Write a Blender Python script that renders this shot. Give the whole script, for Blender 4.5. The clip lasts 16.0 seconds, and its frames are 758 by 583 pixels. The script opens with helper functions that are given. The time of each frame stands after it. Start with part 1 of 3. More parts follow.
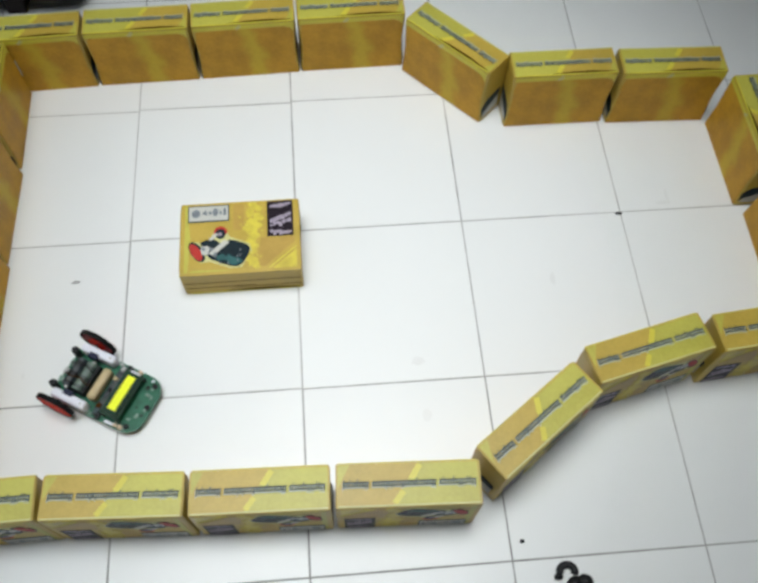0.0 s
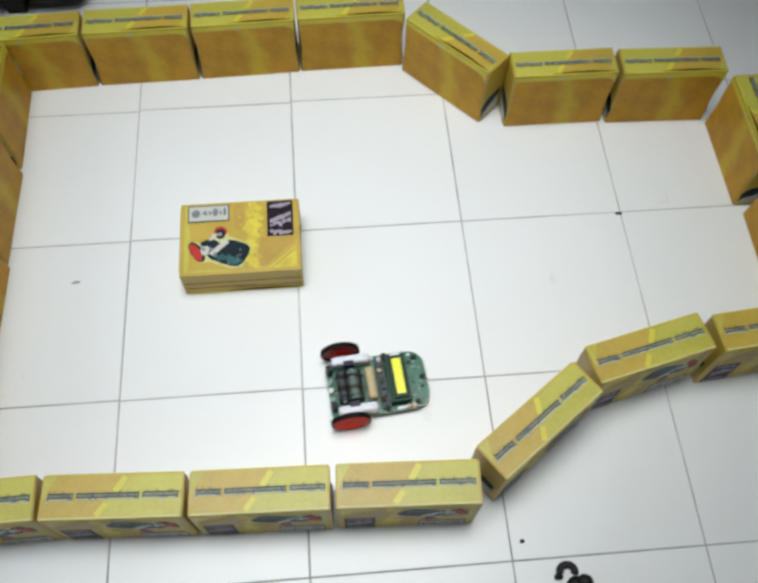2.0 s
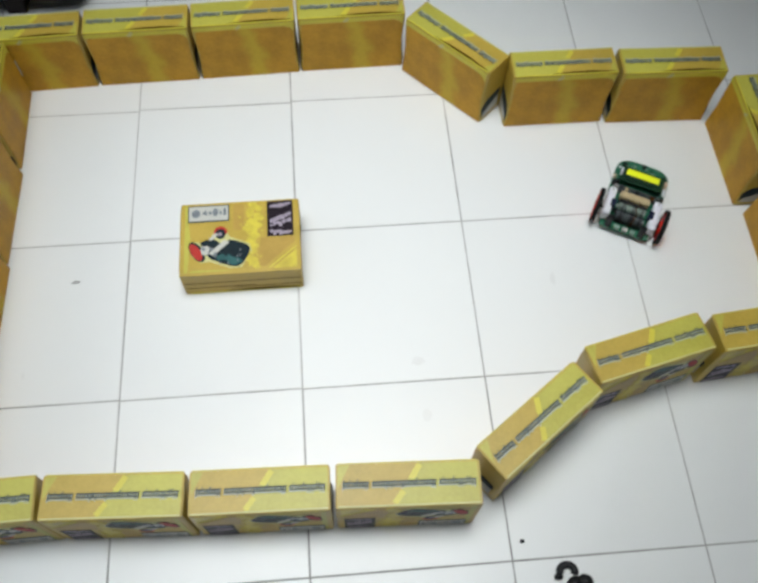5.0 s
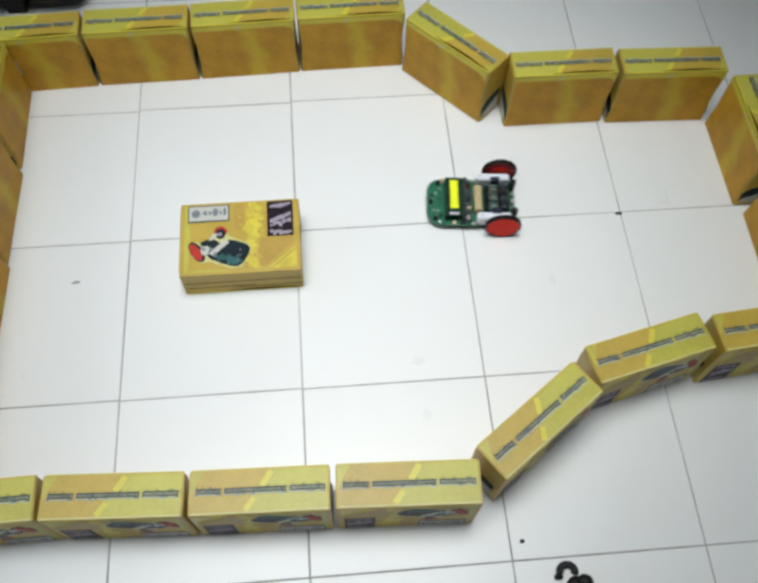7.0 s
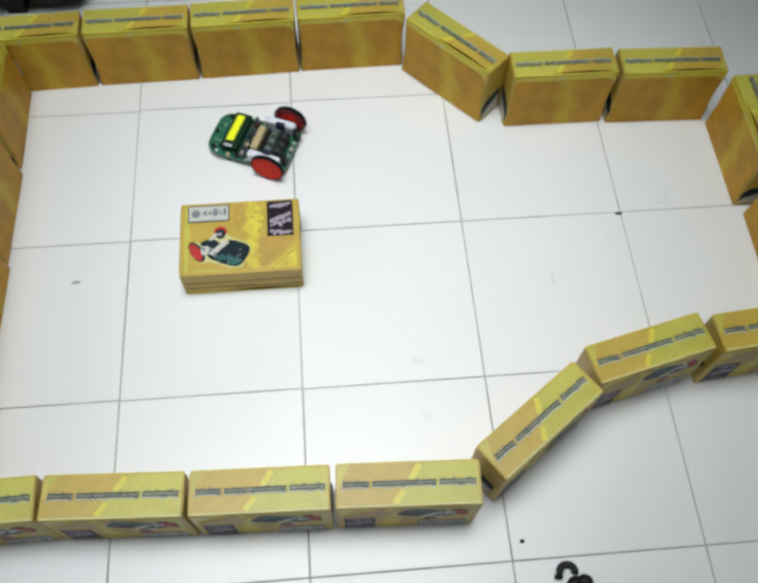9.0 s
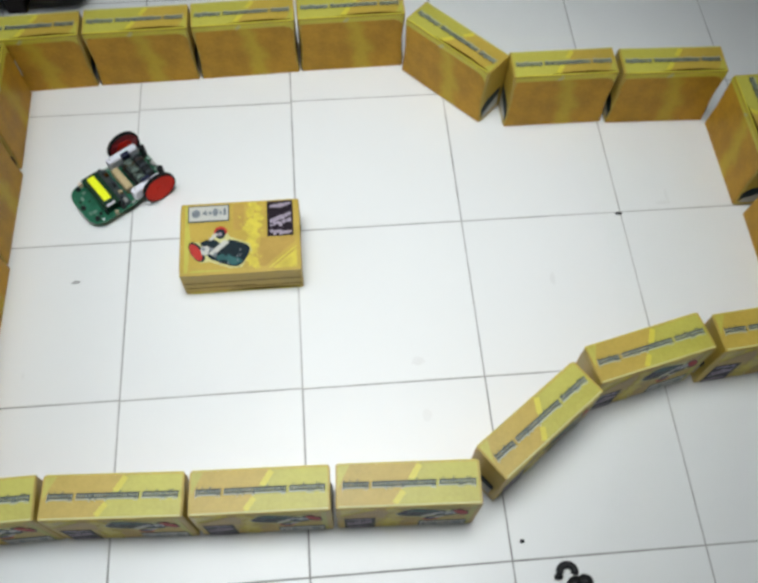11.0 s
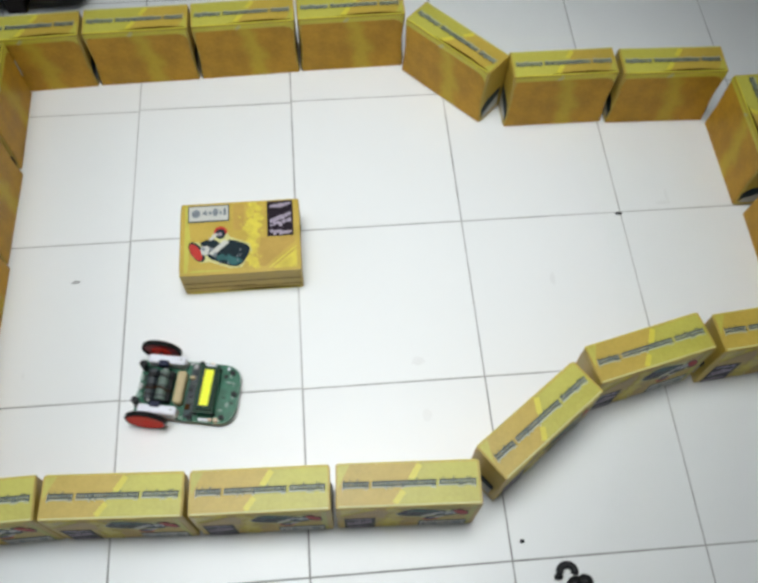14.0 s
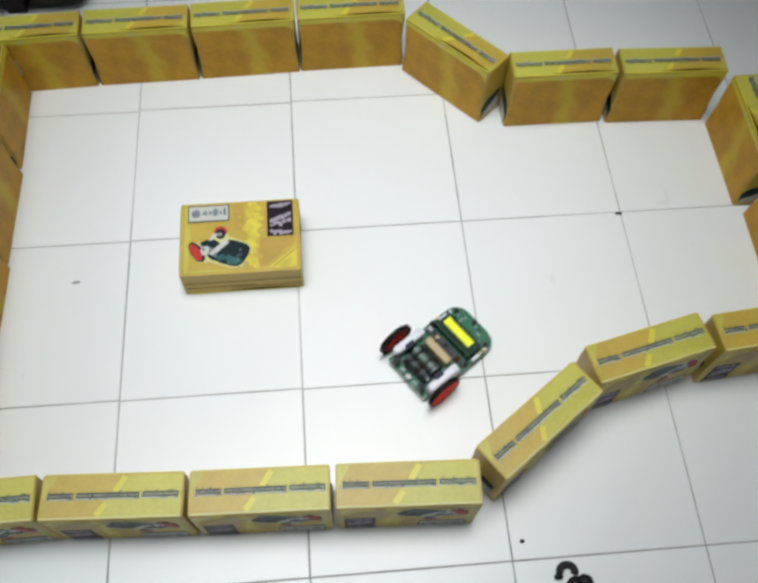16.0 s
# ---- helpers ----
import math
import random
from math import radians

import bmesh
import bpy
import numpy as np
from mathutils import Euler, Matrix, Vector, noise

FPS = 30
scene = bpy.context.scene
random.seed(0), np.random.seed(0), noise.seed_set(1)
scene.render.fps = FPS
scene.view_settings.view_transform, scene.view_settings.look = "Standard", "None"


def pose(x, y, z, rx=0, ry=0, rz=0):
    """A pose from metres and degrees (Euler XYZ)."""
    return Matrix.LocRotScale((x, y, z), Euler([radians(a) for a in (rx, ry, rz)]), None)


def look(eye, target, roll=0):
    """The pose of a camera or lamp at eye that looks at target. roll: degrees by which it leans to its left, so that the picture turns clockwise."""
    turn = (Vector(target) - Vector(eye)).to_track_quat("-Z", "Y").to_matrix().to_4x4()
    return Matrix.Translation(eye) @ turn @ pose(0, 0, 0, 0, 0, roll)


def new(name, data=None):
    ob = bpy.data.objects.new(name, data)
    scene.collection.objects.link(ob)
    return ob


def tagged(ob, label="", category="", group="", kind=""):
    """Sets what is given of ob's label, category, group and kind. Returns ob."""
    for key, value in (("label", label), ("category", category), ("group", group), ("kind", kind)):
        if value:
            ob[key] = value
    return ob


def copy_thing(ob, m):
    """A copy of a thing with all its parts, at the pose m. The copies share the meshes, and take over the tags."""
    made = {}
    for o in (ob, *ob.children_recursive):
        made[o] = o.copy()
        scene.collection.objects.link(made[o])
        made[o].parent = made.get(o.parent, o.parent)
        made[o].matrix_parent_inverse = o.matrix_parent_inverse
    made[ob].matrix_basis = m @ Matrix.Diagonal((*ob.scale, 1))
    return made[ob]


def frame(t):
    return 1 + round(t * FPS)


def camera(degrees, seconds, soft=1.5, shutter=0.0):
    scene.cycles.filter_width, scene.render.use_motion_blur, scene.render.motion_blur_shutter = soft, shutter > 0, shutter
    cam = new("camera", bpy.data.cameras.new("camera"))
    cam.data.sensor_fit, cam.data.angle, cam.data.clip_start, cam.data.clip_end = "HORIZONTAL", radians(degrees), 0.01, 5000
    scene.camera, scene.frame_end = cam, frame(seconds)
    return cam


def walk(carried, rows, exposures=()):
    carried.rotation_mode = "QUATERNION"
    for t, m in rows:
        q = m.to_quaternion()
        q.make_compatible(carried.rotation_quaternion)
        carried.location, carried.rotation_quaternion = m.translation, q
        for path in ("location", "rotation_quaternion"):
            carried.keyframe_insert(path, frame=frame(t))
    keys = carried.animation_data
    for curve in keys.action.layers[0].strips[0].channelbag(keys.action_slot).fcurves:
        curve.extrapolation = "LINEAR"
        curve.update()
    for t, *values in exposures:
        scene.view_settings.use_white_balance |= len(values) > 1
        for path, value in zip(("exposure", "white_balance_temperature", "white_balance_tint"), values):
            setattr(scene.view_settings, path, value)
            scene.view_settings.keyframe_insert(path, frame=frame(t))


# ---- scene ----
cam = camera(50.77, 16.0, soft=3.3, shutter=0.5)
EYE = pose(0.0617, -0.7671, 1.2557, 26.974, -1.200, -4.659)
walk(cam, [(0.0, EYE), (16.0, EYE)], exposures=[(0.0, 0.0), (16.0, 0.0)])

# ---- world and light ----
world = bpy.data.worlds.new("world")
scene.world = world
world.use_nodes = True
sky = world.node_tree.nodes.new("ShaderNodeTexSky")
sky.sky_type, sky.sun_disc = "NISHITA", False
sky.sun_elevation, sky.sun_rotation = radians(45), radians(-70)
world.node_tree.links.new(sky.outputs[0], world.node_tree.nodes["Background"].inputs[0])
world.node_tree.nodes["Background"].inputs[1].default_value = 0.1

ROOM_W, ROOM_E, ROOM_S, ROOM_N, ROOM_H = -2.3, 2.4, -2.2, 2.6, 2.75


def area_lamp(name, m, sx, sy, watts, colour, beam=180):
    data = bpy.data.lights.new(name, "AREA")
    data.shape, data.size, data.size_y, data.energy, data.color = "RECTANGLE", sx, sy, watts, colour
    data.spread = radians(beam)
    ob = new(name, data)
    ob.matrix_world = m
    return ob


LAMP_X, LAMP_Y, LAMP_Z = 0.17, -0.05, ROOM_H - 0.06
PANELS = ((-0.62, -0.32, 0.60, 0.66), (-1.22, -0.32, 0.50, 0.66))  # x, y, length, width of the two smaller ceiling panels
# The large panel is added; its narrow beam stands in for lens vignetting.
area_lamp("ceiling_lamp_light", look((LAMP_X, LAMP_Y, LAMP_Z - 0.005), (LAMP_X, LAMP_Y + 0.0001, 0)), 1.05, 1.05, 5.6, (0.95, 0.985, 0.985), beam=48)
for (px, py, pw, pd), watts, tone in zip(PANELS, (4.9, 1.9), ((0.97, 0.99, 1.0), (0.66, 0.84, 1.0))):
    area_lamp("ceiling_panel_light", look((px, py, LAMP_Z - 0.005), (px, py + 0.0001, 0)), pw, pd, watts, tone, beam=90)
area_lamp("window_light", look((ROOM_W - 0.02, 0.4, 1.55), (0, 0.4, 1.2)), 1.5, 1.2, 5, (0.80, 0.92, 1.0))


# ---- materials ----
def material(name, colour, rough=0.5, metal=0.0, vary=0.15, scale=40.0, bump=0.0, other=None, coat=0.0, spec=0.5, emit=0.0, each=0.0, fixed=False):
    """A surface with variation at two scales, roughness wear and fine relief."""
    m = bpy.data.materials.new(name)
    m.use_nodes = True
    nt = m.node_tree
    b = nt.nodes["Principled BSDF"]
    tc = nt.nodes.new("ShaderNodeTexCoord")
    n1, n2 = nt.nodes.new("ShaderNodeTexNoise"), nt.nodes.new("ShaderNodeTexNoise")
    n1.inputs["Scale"].default_value, n2.inputs["Scale"].default_value = scale, scale * 9
    n1.inputs["Detail"].default_value = n2.inputs["Detail"].default_value = 4
    add = nt.nodes.new("ShaderNodeMix")
    add.inputs[0].default_value = 0.35
    mix = nt.nodes.new("ShaderNodeMix")
    mix.data_type = "RGBA"
    dark = other or tuple(c * (1 - vary) for c in colour)
    mix.inputs[6].default_value, mix.inputs[7].default_value = (*dark, 1), (*colour, 1)
    ramp = nt.nodes.new("ShaderNodeMapRange")
    ramp.interpolation_type = "SMOOTHSTEP"
    ramp.inputs[1].default_value, ramp.inputs[2].default_value = 0.28, 0.72
    place = nt.nodes.new("ShaderNodeNewGeometry").outputs["Position"] if fixed else tc.outputs["Object"]
    for n in (n1, n2):
        nt.links.new(place, n.inputs["Vector"])
    nt.links.new(n1.outputs[0], add.inputs[2])
    nt.links.new(n2.outputs[0], add.inputs[3])
    nt.links.new(add.outputs[0], ramp.inputs[0])
    nt.links.new(ramp.outputs[0], mix.inputs[0])
    last = mix.outputs[2]
    if each:
        info = nt.nodes.new("ShaderNodeObjectInfo")
        hsv = nt.nodes.new("ShaderNodeHueSaturation")
        span = nt.nodes.new("ShaderNodeMapRange")
        span.inputs[3].default_value, span.inputs[4].default_value = 1 - each, 1.0
        nt.links.new(info.outputs["Random"], span.inputs[0])
        nt.links.new(span.outputs[0], hsv.inputs["Value"])
        nt.links.new(last, hsv.inputs["Color"])
        last = hsv.outputs[0]
    nt.links.new(last, b.inputs["Base Color"])
    wear = nt.nodes.new("ShaderNodeMapRange")
    wear.inputs[3].default_value, wear.inputs[4].default_value = rough * 0.8, min(1, rough * 1.2)
    nt.links.new(n1.outputs[0], wear.inputs[0])
    nt.links.new(wear.outputs[0], b.inputs["Roughness"])
    b.inputs["Metallic"].default_value = metal
    b.inputs["Specular IOR Level"].default_value = spec
    b.inputs["Coat Weight"].default_value = coat
    b.inputs["Coat Roughness"].default_value = 0.2
    if bump:
        bm_node = nt.nodes.new("ShaderNodeBump")
        bm_node.inputs["Strength"].default_value, bm_node.inputs["Distance"].default_value = bump, 0.002
        nt.links.new(add.outputs[0], bm_node.inputs["Height"])
        nt.links.new(bm_node.outputs[0], b.inputs["Normal"])
    if emit:
        b.inputs["Emission Color"].default_value = (*colour, 1)
        b.inputs["Emission Strength"].default_value = emit
    return m


def card_material(name, base, streak, centre, width):
    """Printed card: a wavering upright streak of a lighter ink on the base ink, with mottling."""
    m = material(name, base, 0.5, vary=0.3, scale=22, bump=0.08, spec=0.2)
    nt = m.node_tree
    b = nt.nodes["Principled BSDF"]
    source = b.inputs["Base Color"].links[0].from_socket
    tc, sep = nt.nodes.new("ShaderNodeTexCoord"), nt.nodes.new("ShaderNodeSeparateXYZ")
    nt.links.new(tc.outputs["Object"], sep.inputs[0])
    wob = nt.nodes.new("ShaderNodeTexNoise")
    wob.inputs["Scale"].default_value, wob.inputs["Detail"].default_value = 26, 3
    nt.links.new(tc.outputs["Object"], wob.inputs["Vector"])

    def calc(op, a, c):
        n = nt.nodes.new("ShaderNodeMath")
        n.operation = op
        for i, q in enumerate((a, c)):
            if isinstance(q, (int, float)):
                n.inputs[i].default_value = q
            else:
                nt.links.new(q, n.inputs[i])
        return n.outputs[0]

    shift = calc("MULTIPLY", calc("SUBTRACT", wob.outputs[0], 0.5), 0.055)
    slant = calc("MULTIPLY", sep.outputs[2], -0.16)
    off = calc("ABSOLUTE", calc("SUBTRACT", calc("ADD", calc("SUBTRACT", sep.outputs[0], slant), shift), centre + 0.01), 0)
    mask = nt.nodes.new("ShaderNodeMapRange")
    mask.interpolation_type = "SMOOTHSTEP"
    mask.inputs[1].default_value, mask.inputs[2].default_value = 0.0, width * 1.35
    mask.inputs[3].default_value, mask.inputs[4].default_value = 0.62, 0.0
    nt.links.new(off, mask.inputs[0])
    mix = nt.nodes.new("ShaderNodeMix")
    mix.data_type = "RGBA"
    nt.links.new(mask.outputs[0], mix.inputs[0])
    nt.links.new(source, mix.inputs[6])
    mix.inputs[7].default_value = (*streak, 1)
    nt.links.new(mix.outputs[2], b.inputs["Base Color"])
    return m


M_TILE = material("glazed_white_tile", (0.79, 0.805, 0.80), 0.35, vary=0.012, scale=3.5, each=0.025, fixed=True)
M_GROUT = material("grey_grout", (0.60, 0.60, 0.59), 0.9, other=(0.14, 0.14, 0.135), scale=2.6, bump=0.3)
M_WALL = material("grey_wall_paint", (0.40, 0.405, 0.405), 0.8, vary=0.05, scale=2, bump=0.05)
M_CEIL = material("white_ceiling_paint", (0.55, 0.55, 0.55), 0.85, vary=0.03, scale=2)
M_OCHRE = material("ochre_printed_card", (0.57, 0.395, 0.064), 0.42, other=(0.45, 0.325, 0.044), scale=24, bump=0.08, each=0.10)
M_PLAIN = card_material("orange_brown_card", (0.61, 0.335, 0.034), (0.64, 0.50, 0.045), 0.014, 0.022)
M_YELLOW = material("yellow_green_ink", (0.56, 0.525, 0.085), 0.42, other=(0.46, 0.41, 0.058), scale=22, bump=0.06, each=0.10)
M_BRIGHT = material("bright_yellow_ink", (0.68, 0.60, 0.06), 0.4, vary=0.12, scale=30)
M_SPLASH = material("dappled_yellow_ink", (0.72, 0.62, 0.06), 0.4, other=(0.48, 0.37, 0.05), scale=75)
M_SLATE = material("slate_blue_ink", (0.075, 0.105, 0.11), 0.5, vary=0.6, scale=120, spec=0.2)
M_ORANGE = material("orange_ink", (0.50, 0.325, 0.06), 0.42, vary=0.2, scale=40, bump=0.06)
M_PALE = material("pale_grey_ink", (0.52, 0.52, 0.42), 0.5, vary=0.2, scale=120)
M_SHADE = material("pale_blue_ink", (0.50, 0.55, 0.47), 0.5, vary=0.2, scale=120)
M_HALO = material("pale_yellow_ink", (0.62, 0.60, 0.25), 0.45, vary=0.15, scale=60)
M_WHITEINK = material("white_ink", (0.55, 0.55, 0.50), 0.45, vary=0.1, scale=60)
M_PLUM = material("dark_plum_ink", (0.014, 0.007, 0.014), 0.45, vary=0.3, scale=60, spec=0.2)
M_GREYINK = material("blue_grey_ink", (0.24, 0.27, 0.30), 0.5, vary=0.4, scale=150, spec=0.2)
M_LILAC = material("pale_lilac_ink", (0.42, 0.36, 0.44), 0.5, vary=0.3, scale=90, spec=0.2)
M_REDINK = material("red_ink", (0.52, 0.045, 0.035), 0.45, vary=0.2, scale=60, spec=0.2)
M_NAVY = material("dark_teal_ink", (0.010, 0.024, 0.032), 0.45, vary=0.5, scale=60, spec=0.2)
M_TEAL = material("teal_ink", (0.04, 0.14, 0.14), 0.45, vary=0.4, scale=60, spec=0.2)
M_GAP = material("dark_brown_shade_and_trim", (0.06, 0.024, 0.004), 0.9, vary=0.2, scale=60, spec=0.05)
M_PCB = material("green_circuit_board", (0.027, 0.160, 0.091), 0.32, vary=0.4, scale=70, bump=0.05, spec=0.4, coat=0.35)
M_PCBDARK = material("dark_green_board", (0.004, 0.040, 0.016), 0.45, vary=0.4, scale=90, spec=0.3)
M_BLACK = material("black_plastic", (0.006, 0.0065, 0.008), 0.5, spec=0.3, vary=0.3, scale=80)
M_CHAR = material("charcoal_components", (0.034, 0.046, 0.054), 0.5, vary=0.5, scale=160, bump=0.2)
M_GREYGREEN = material("grey_green_plastic", (0.075, 0.100, 0.088), 0.5, vary=0.6, scale=90)
M_CELL = material("pale_grey_green_wrap", (0.13, 0.185, 0.155), 0.4, vary=0.35, scale=110)
M_NAVYCAP = material("navy_plastic", (0.010, 0.014, 0.045), 0.45, vary=0.3, scale=80, spec=0.3)
M_WHITE = material("white_plastic", (0.74, 0.75, 0.82), 0.45, vary=0.08, scale=60)
M_TAN = material("tan_plastic", (0.52, 0.41, 0.22), 0.5, vary=0.22, scale=130, bump=0.1)
M_SCREEN = material("lit_yellow_green_screen", (0.78, 0.84, 0.02), 0.3, vary=0.06, scale=90, emit=0.15)
M_RUBBER = material("black_rubber", (0.005, 0.005, 0.005), 0.7, spec=0.2, vary=0.3, scale=90, bump=0.2)
M_RED = material("red_plastic", (0.74, 0.034, 0.018), 0.6, vary=0.15, scale=60, spec=0.12)
# Darker copy of the wheel red: paints in the shade of the rim's recess.
M_RED_SHADED = material("shaded_red_plastic", (0.34, 0.012, 0.020), 0.45, vary=0.2, scale=80)
M_STEEL = material("bright_metal", (0.45, 0.45, 0.44), 0.45, metal=0.6, vary=0.15, scale=90)
M_PAD = material("tinned_pad", (0.22, 0.34, 0.28), 0.4, vary=0.3, scale=90)
M_AMBER = material("amber_component", (0.74, 0.55, 0.38), 0.4, vary=0.2, scale=90)
M_WOOD = material("dark_stained_wood", (0.014, 0.008, 0.008), 0.6, spec=0.2, vary=0.4, scale=9, bump=0.1)
M_SCUFF = material("grey_scuff", (0.40, 0.40, 0.40), 0.6, vary=0.4, scale=90)
M_GRIME = material("faint_grime", (0.762, 0.772, 0.765), 0.35, vary=0.06, scale=50)
M_LAMP = material("white_lamp_enamel", (0.8, 0.8, 0.8), 0.4, vary=0.03, scale=10)
M_ALU = material("white_window_frame", (0.7, 0.7, 0.7), 0.45, vary=0.05, scale=20)


# ---- mesh helpers ----
def part(name, bm, mat, parent=None, label="", smooth=False):
    me = bpy.data.meshes.new(name)
    bmesh.ops.recalc_face_normals(bm, faces=bm.faces)
    bm.to_mesh(me)
    bm.free()
    me.materials.append(mat)
    for p in me.polygons:
        p.use_smooth = smooth
    ob = new(name, me)
    ob.parent = parent
    if label:
        ob["label"] = label
    return ob


def thing(name, label, category, group="", kind=""):
    return tagged(new(name), label, category, group, kind)


def add_block(bm, x0, x1, y0, y1, z0, z1, bevel=0.0, segments=2, m=None):
    g = bmesh.ops.create_cube(bm, size=1)
    vs = g["verts"]
    for v in vs:
        v.co = Vector(((x0 + x1) / 2 + v.co.x * (x1 - x0), (y0 + y1) / 2 + v.co.y * (y1 - y0), (z0 + z1) / 2 + v.co.z * (z1 - z0)))
    if bevel:
        es = list({e for v in vs for e in v.link_edges})
        r = bmesh.ops.bevel(bm, geom=es, offset=bevel, segments=segments, affect="EDGES", profile=0.5)
        vs = list({v for f in r["faces"] for v in f.verts} | {v for v in vs if v.is_valid})
    if m is not None:
        bmesh.ops.transform(bm, matrix=m, verts=vs)
    return bm


def block(*a, **k):
    return add_block(bmesh.new(), *a, **k)


def add_rod(bm, r, h, m, r2=None, n=24, bevel=0.0):
    g = bmesh.ops.create_cone(bm, cap_ends=True, segments=n, radius1=r, radius2=r if r2 is None else r2, depth=h)
    vs = g["verts"]
    if bevel:
        es = [e for e in {e for v in vs for e in v.link_edges} if any(len(f.verts) == n for f in e.link_faces)]
        rr = bmesh.ops.bevel(bm, geom=es, offset=bevel, segments=3, affect="EDGES", profile=0.5)
        vs = list({v for f in rr["faces"] for v in f.verts} | {v for v in vs if v.is_valid})
    bmesh.ops.transform(bm, matrix=m, verts=vs)
    return bm


def rod(*a, **k):
    return add_rod(bmesh.new(), *a, **k)


def add_plate(bm, pts, m, depth):
    """A plate with the outline pts in its own xy plane, from z = 0 to depth, put in place by m."""
    low = [bm.verts.new(m @ Vector((x, y, 0))) for x, y in pts]
    top = [bm.verts.new(m @ Vector((x, y, depth))) for x, y in pts]
    bm.faces.new(low[::-1])
    bm.faces.new(top)
    n = len(pts)
    for i in range(n):
        bm.faces.new((low[i], low[(i + 1) % n], top[(i + 1) % n], top[i]))
    return bm


def plate(pts, m, depth):
    return add_plate(bmesh.new(), pts, m, depth)


def oval(cx, cy, rx, ry, turn=0, n=20, a0=0, a1=360):
    c, s = math.cos(radians(turn)), math.sin(radians(turn))
    full = a1 - a0 == 360
    out = []
    for i in range(n + (not full)):
        a = radians(a0 + (a1 - a0) * i / n)
        x, y = rx * math.cos(a), ry * math.sin(a)
        out.append((cx + x * c - y * s, cy + x * s + y * c))
    return out


def bar(x0, y0, x1, y1, w):
    d = Vector((x1 - x0, y1 - y0)).normalized() * w / 2
    n = Vector((-d.y, d.x))
    return [(x0 + n.x, y0 + n.y), (x0 - n.x, y0 - n.y), (x1 - n.x, y1 - n.y), (x1 + n.x, y1 + n.y)]


def tube(points, r, n=10):
    """A round tube along points."""
    bm = bmesh.new()
    rings = []
    pts = [Vector(p) for p in points]
    for i, p in enumerate(pts):
        d = (pts[min(i + 1, len(pts) - 1)] - pts[max(i - 1, 0)]).normalized()
        q = d.to_track_quat("Z", "Y")
        rings.append([bm.verts.new(p + q @ Vector((r * math.cos(6.2832 * k / n), r * math.sin(6.2832 * k / n), 0))) for k in range(n)])
    for a, b in zip(rings, rings[1:]):
        for k in range(n):
            bm.faces.new((a[k], a[(k + 1) % n], b[(k + 1) % n], b[k]))
    bm.faces.new(rings[0][::-1])
    bm.faces.new(rings[-1])
    return bm


# ---- the room ----
def room():
    t = 0.15
    w, e, s, n, h = ROOM_W, ROOM_E, ROOM_S, ROOM_N, ROOM_H
    tagged(part("wall_north", block(w - t, e + t, n, n + t, 0, h), M_WALL), "plain grey painted wall", "wall", kind="structure")
    tagged(part("wall_south", block(w - t, e + t, s - t, s, 0, h), M_WALL), "plain grey painted wall", "wall", kind="structure")
    tagged(part("wall_east", block(e, e + t, s, n, 0, h), M_WALL), "plain grey painted wall", "wall", kind="structure")
    y0, y1, z0, z1 = -0.4, 1.2, 0.9, 2.2
    bm = block(w - t, w, s, y0, 0, h)
    add_block(bm, w - t, w, y1, n, 0, h)
    add_block(bm, w - t, w, y0, y1, 0, z0)
    add_block(bm, w - t, w, y0, y1, z1, h)
    tagged(part("wall_west", bm, M_WALL), "plain grey painted wall with a window opening", "wall", kind="structure")
    win = thing("window_1", "white framed window that lets in daylight", "window", kind="structure")
    x = w - 0.09
    for name, box in (("sill", (x - 0.03, w + 0.04, y0, y1, z0, z0 + 0.03)), ("frame", (x - 0.02, x + 0.02, y0, y0 + 0.05, z0 + 0.03, z1)),
                      ("frame", (x - 0.02, x + 0.02, y1 - 0.05, y1, z0 + 0.03, z1)), ("frame", (x - 0.02, x + 0.02, y0 + 0.05, y1 - 0.05, z1 - 0.05, z1))):
        part(name, block(*box, bevel=0.004), M_ALU, win)
    tagged(part("ceiling", block(w - t, e + t, s - t, n + t, h, h + 0.15), M_CEIL), "plain white ceiling", "ceiling", kind="structure")
    for label, x, y, sx, sy in (("large square white ceiling lamp panel added to light the arena", LAMP_X, LAMP_Y, 1.05, 1.05), ("small white ceiling lamp panel", *PANELS[0]), ("small bluish white ceiling lamp panel", *PANELS[1])):
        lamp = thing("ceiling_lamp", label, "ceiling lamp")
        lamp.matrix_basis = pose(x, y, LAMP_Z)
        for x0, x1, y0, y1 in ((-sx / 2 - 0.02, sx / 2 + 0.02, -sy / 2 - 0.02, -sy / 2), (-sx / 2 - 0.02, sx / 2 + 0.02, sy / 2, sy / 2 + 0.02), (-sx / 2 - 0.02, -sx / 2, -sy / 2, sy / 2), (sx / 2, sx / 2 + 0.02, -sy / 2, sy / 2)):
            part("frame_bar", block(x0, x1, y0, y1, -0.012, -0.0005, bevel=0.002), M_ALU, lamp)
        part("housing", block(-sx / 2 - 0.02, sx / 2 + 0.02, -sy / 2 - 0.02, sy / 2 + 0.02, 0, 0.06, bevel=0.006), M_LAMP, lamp)


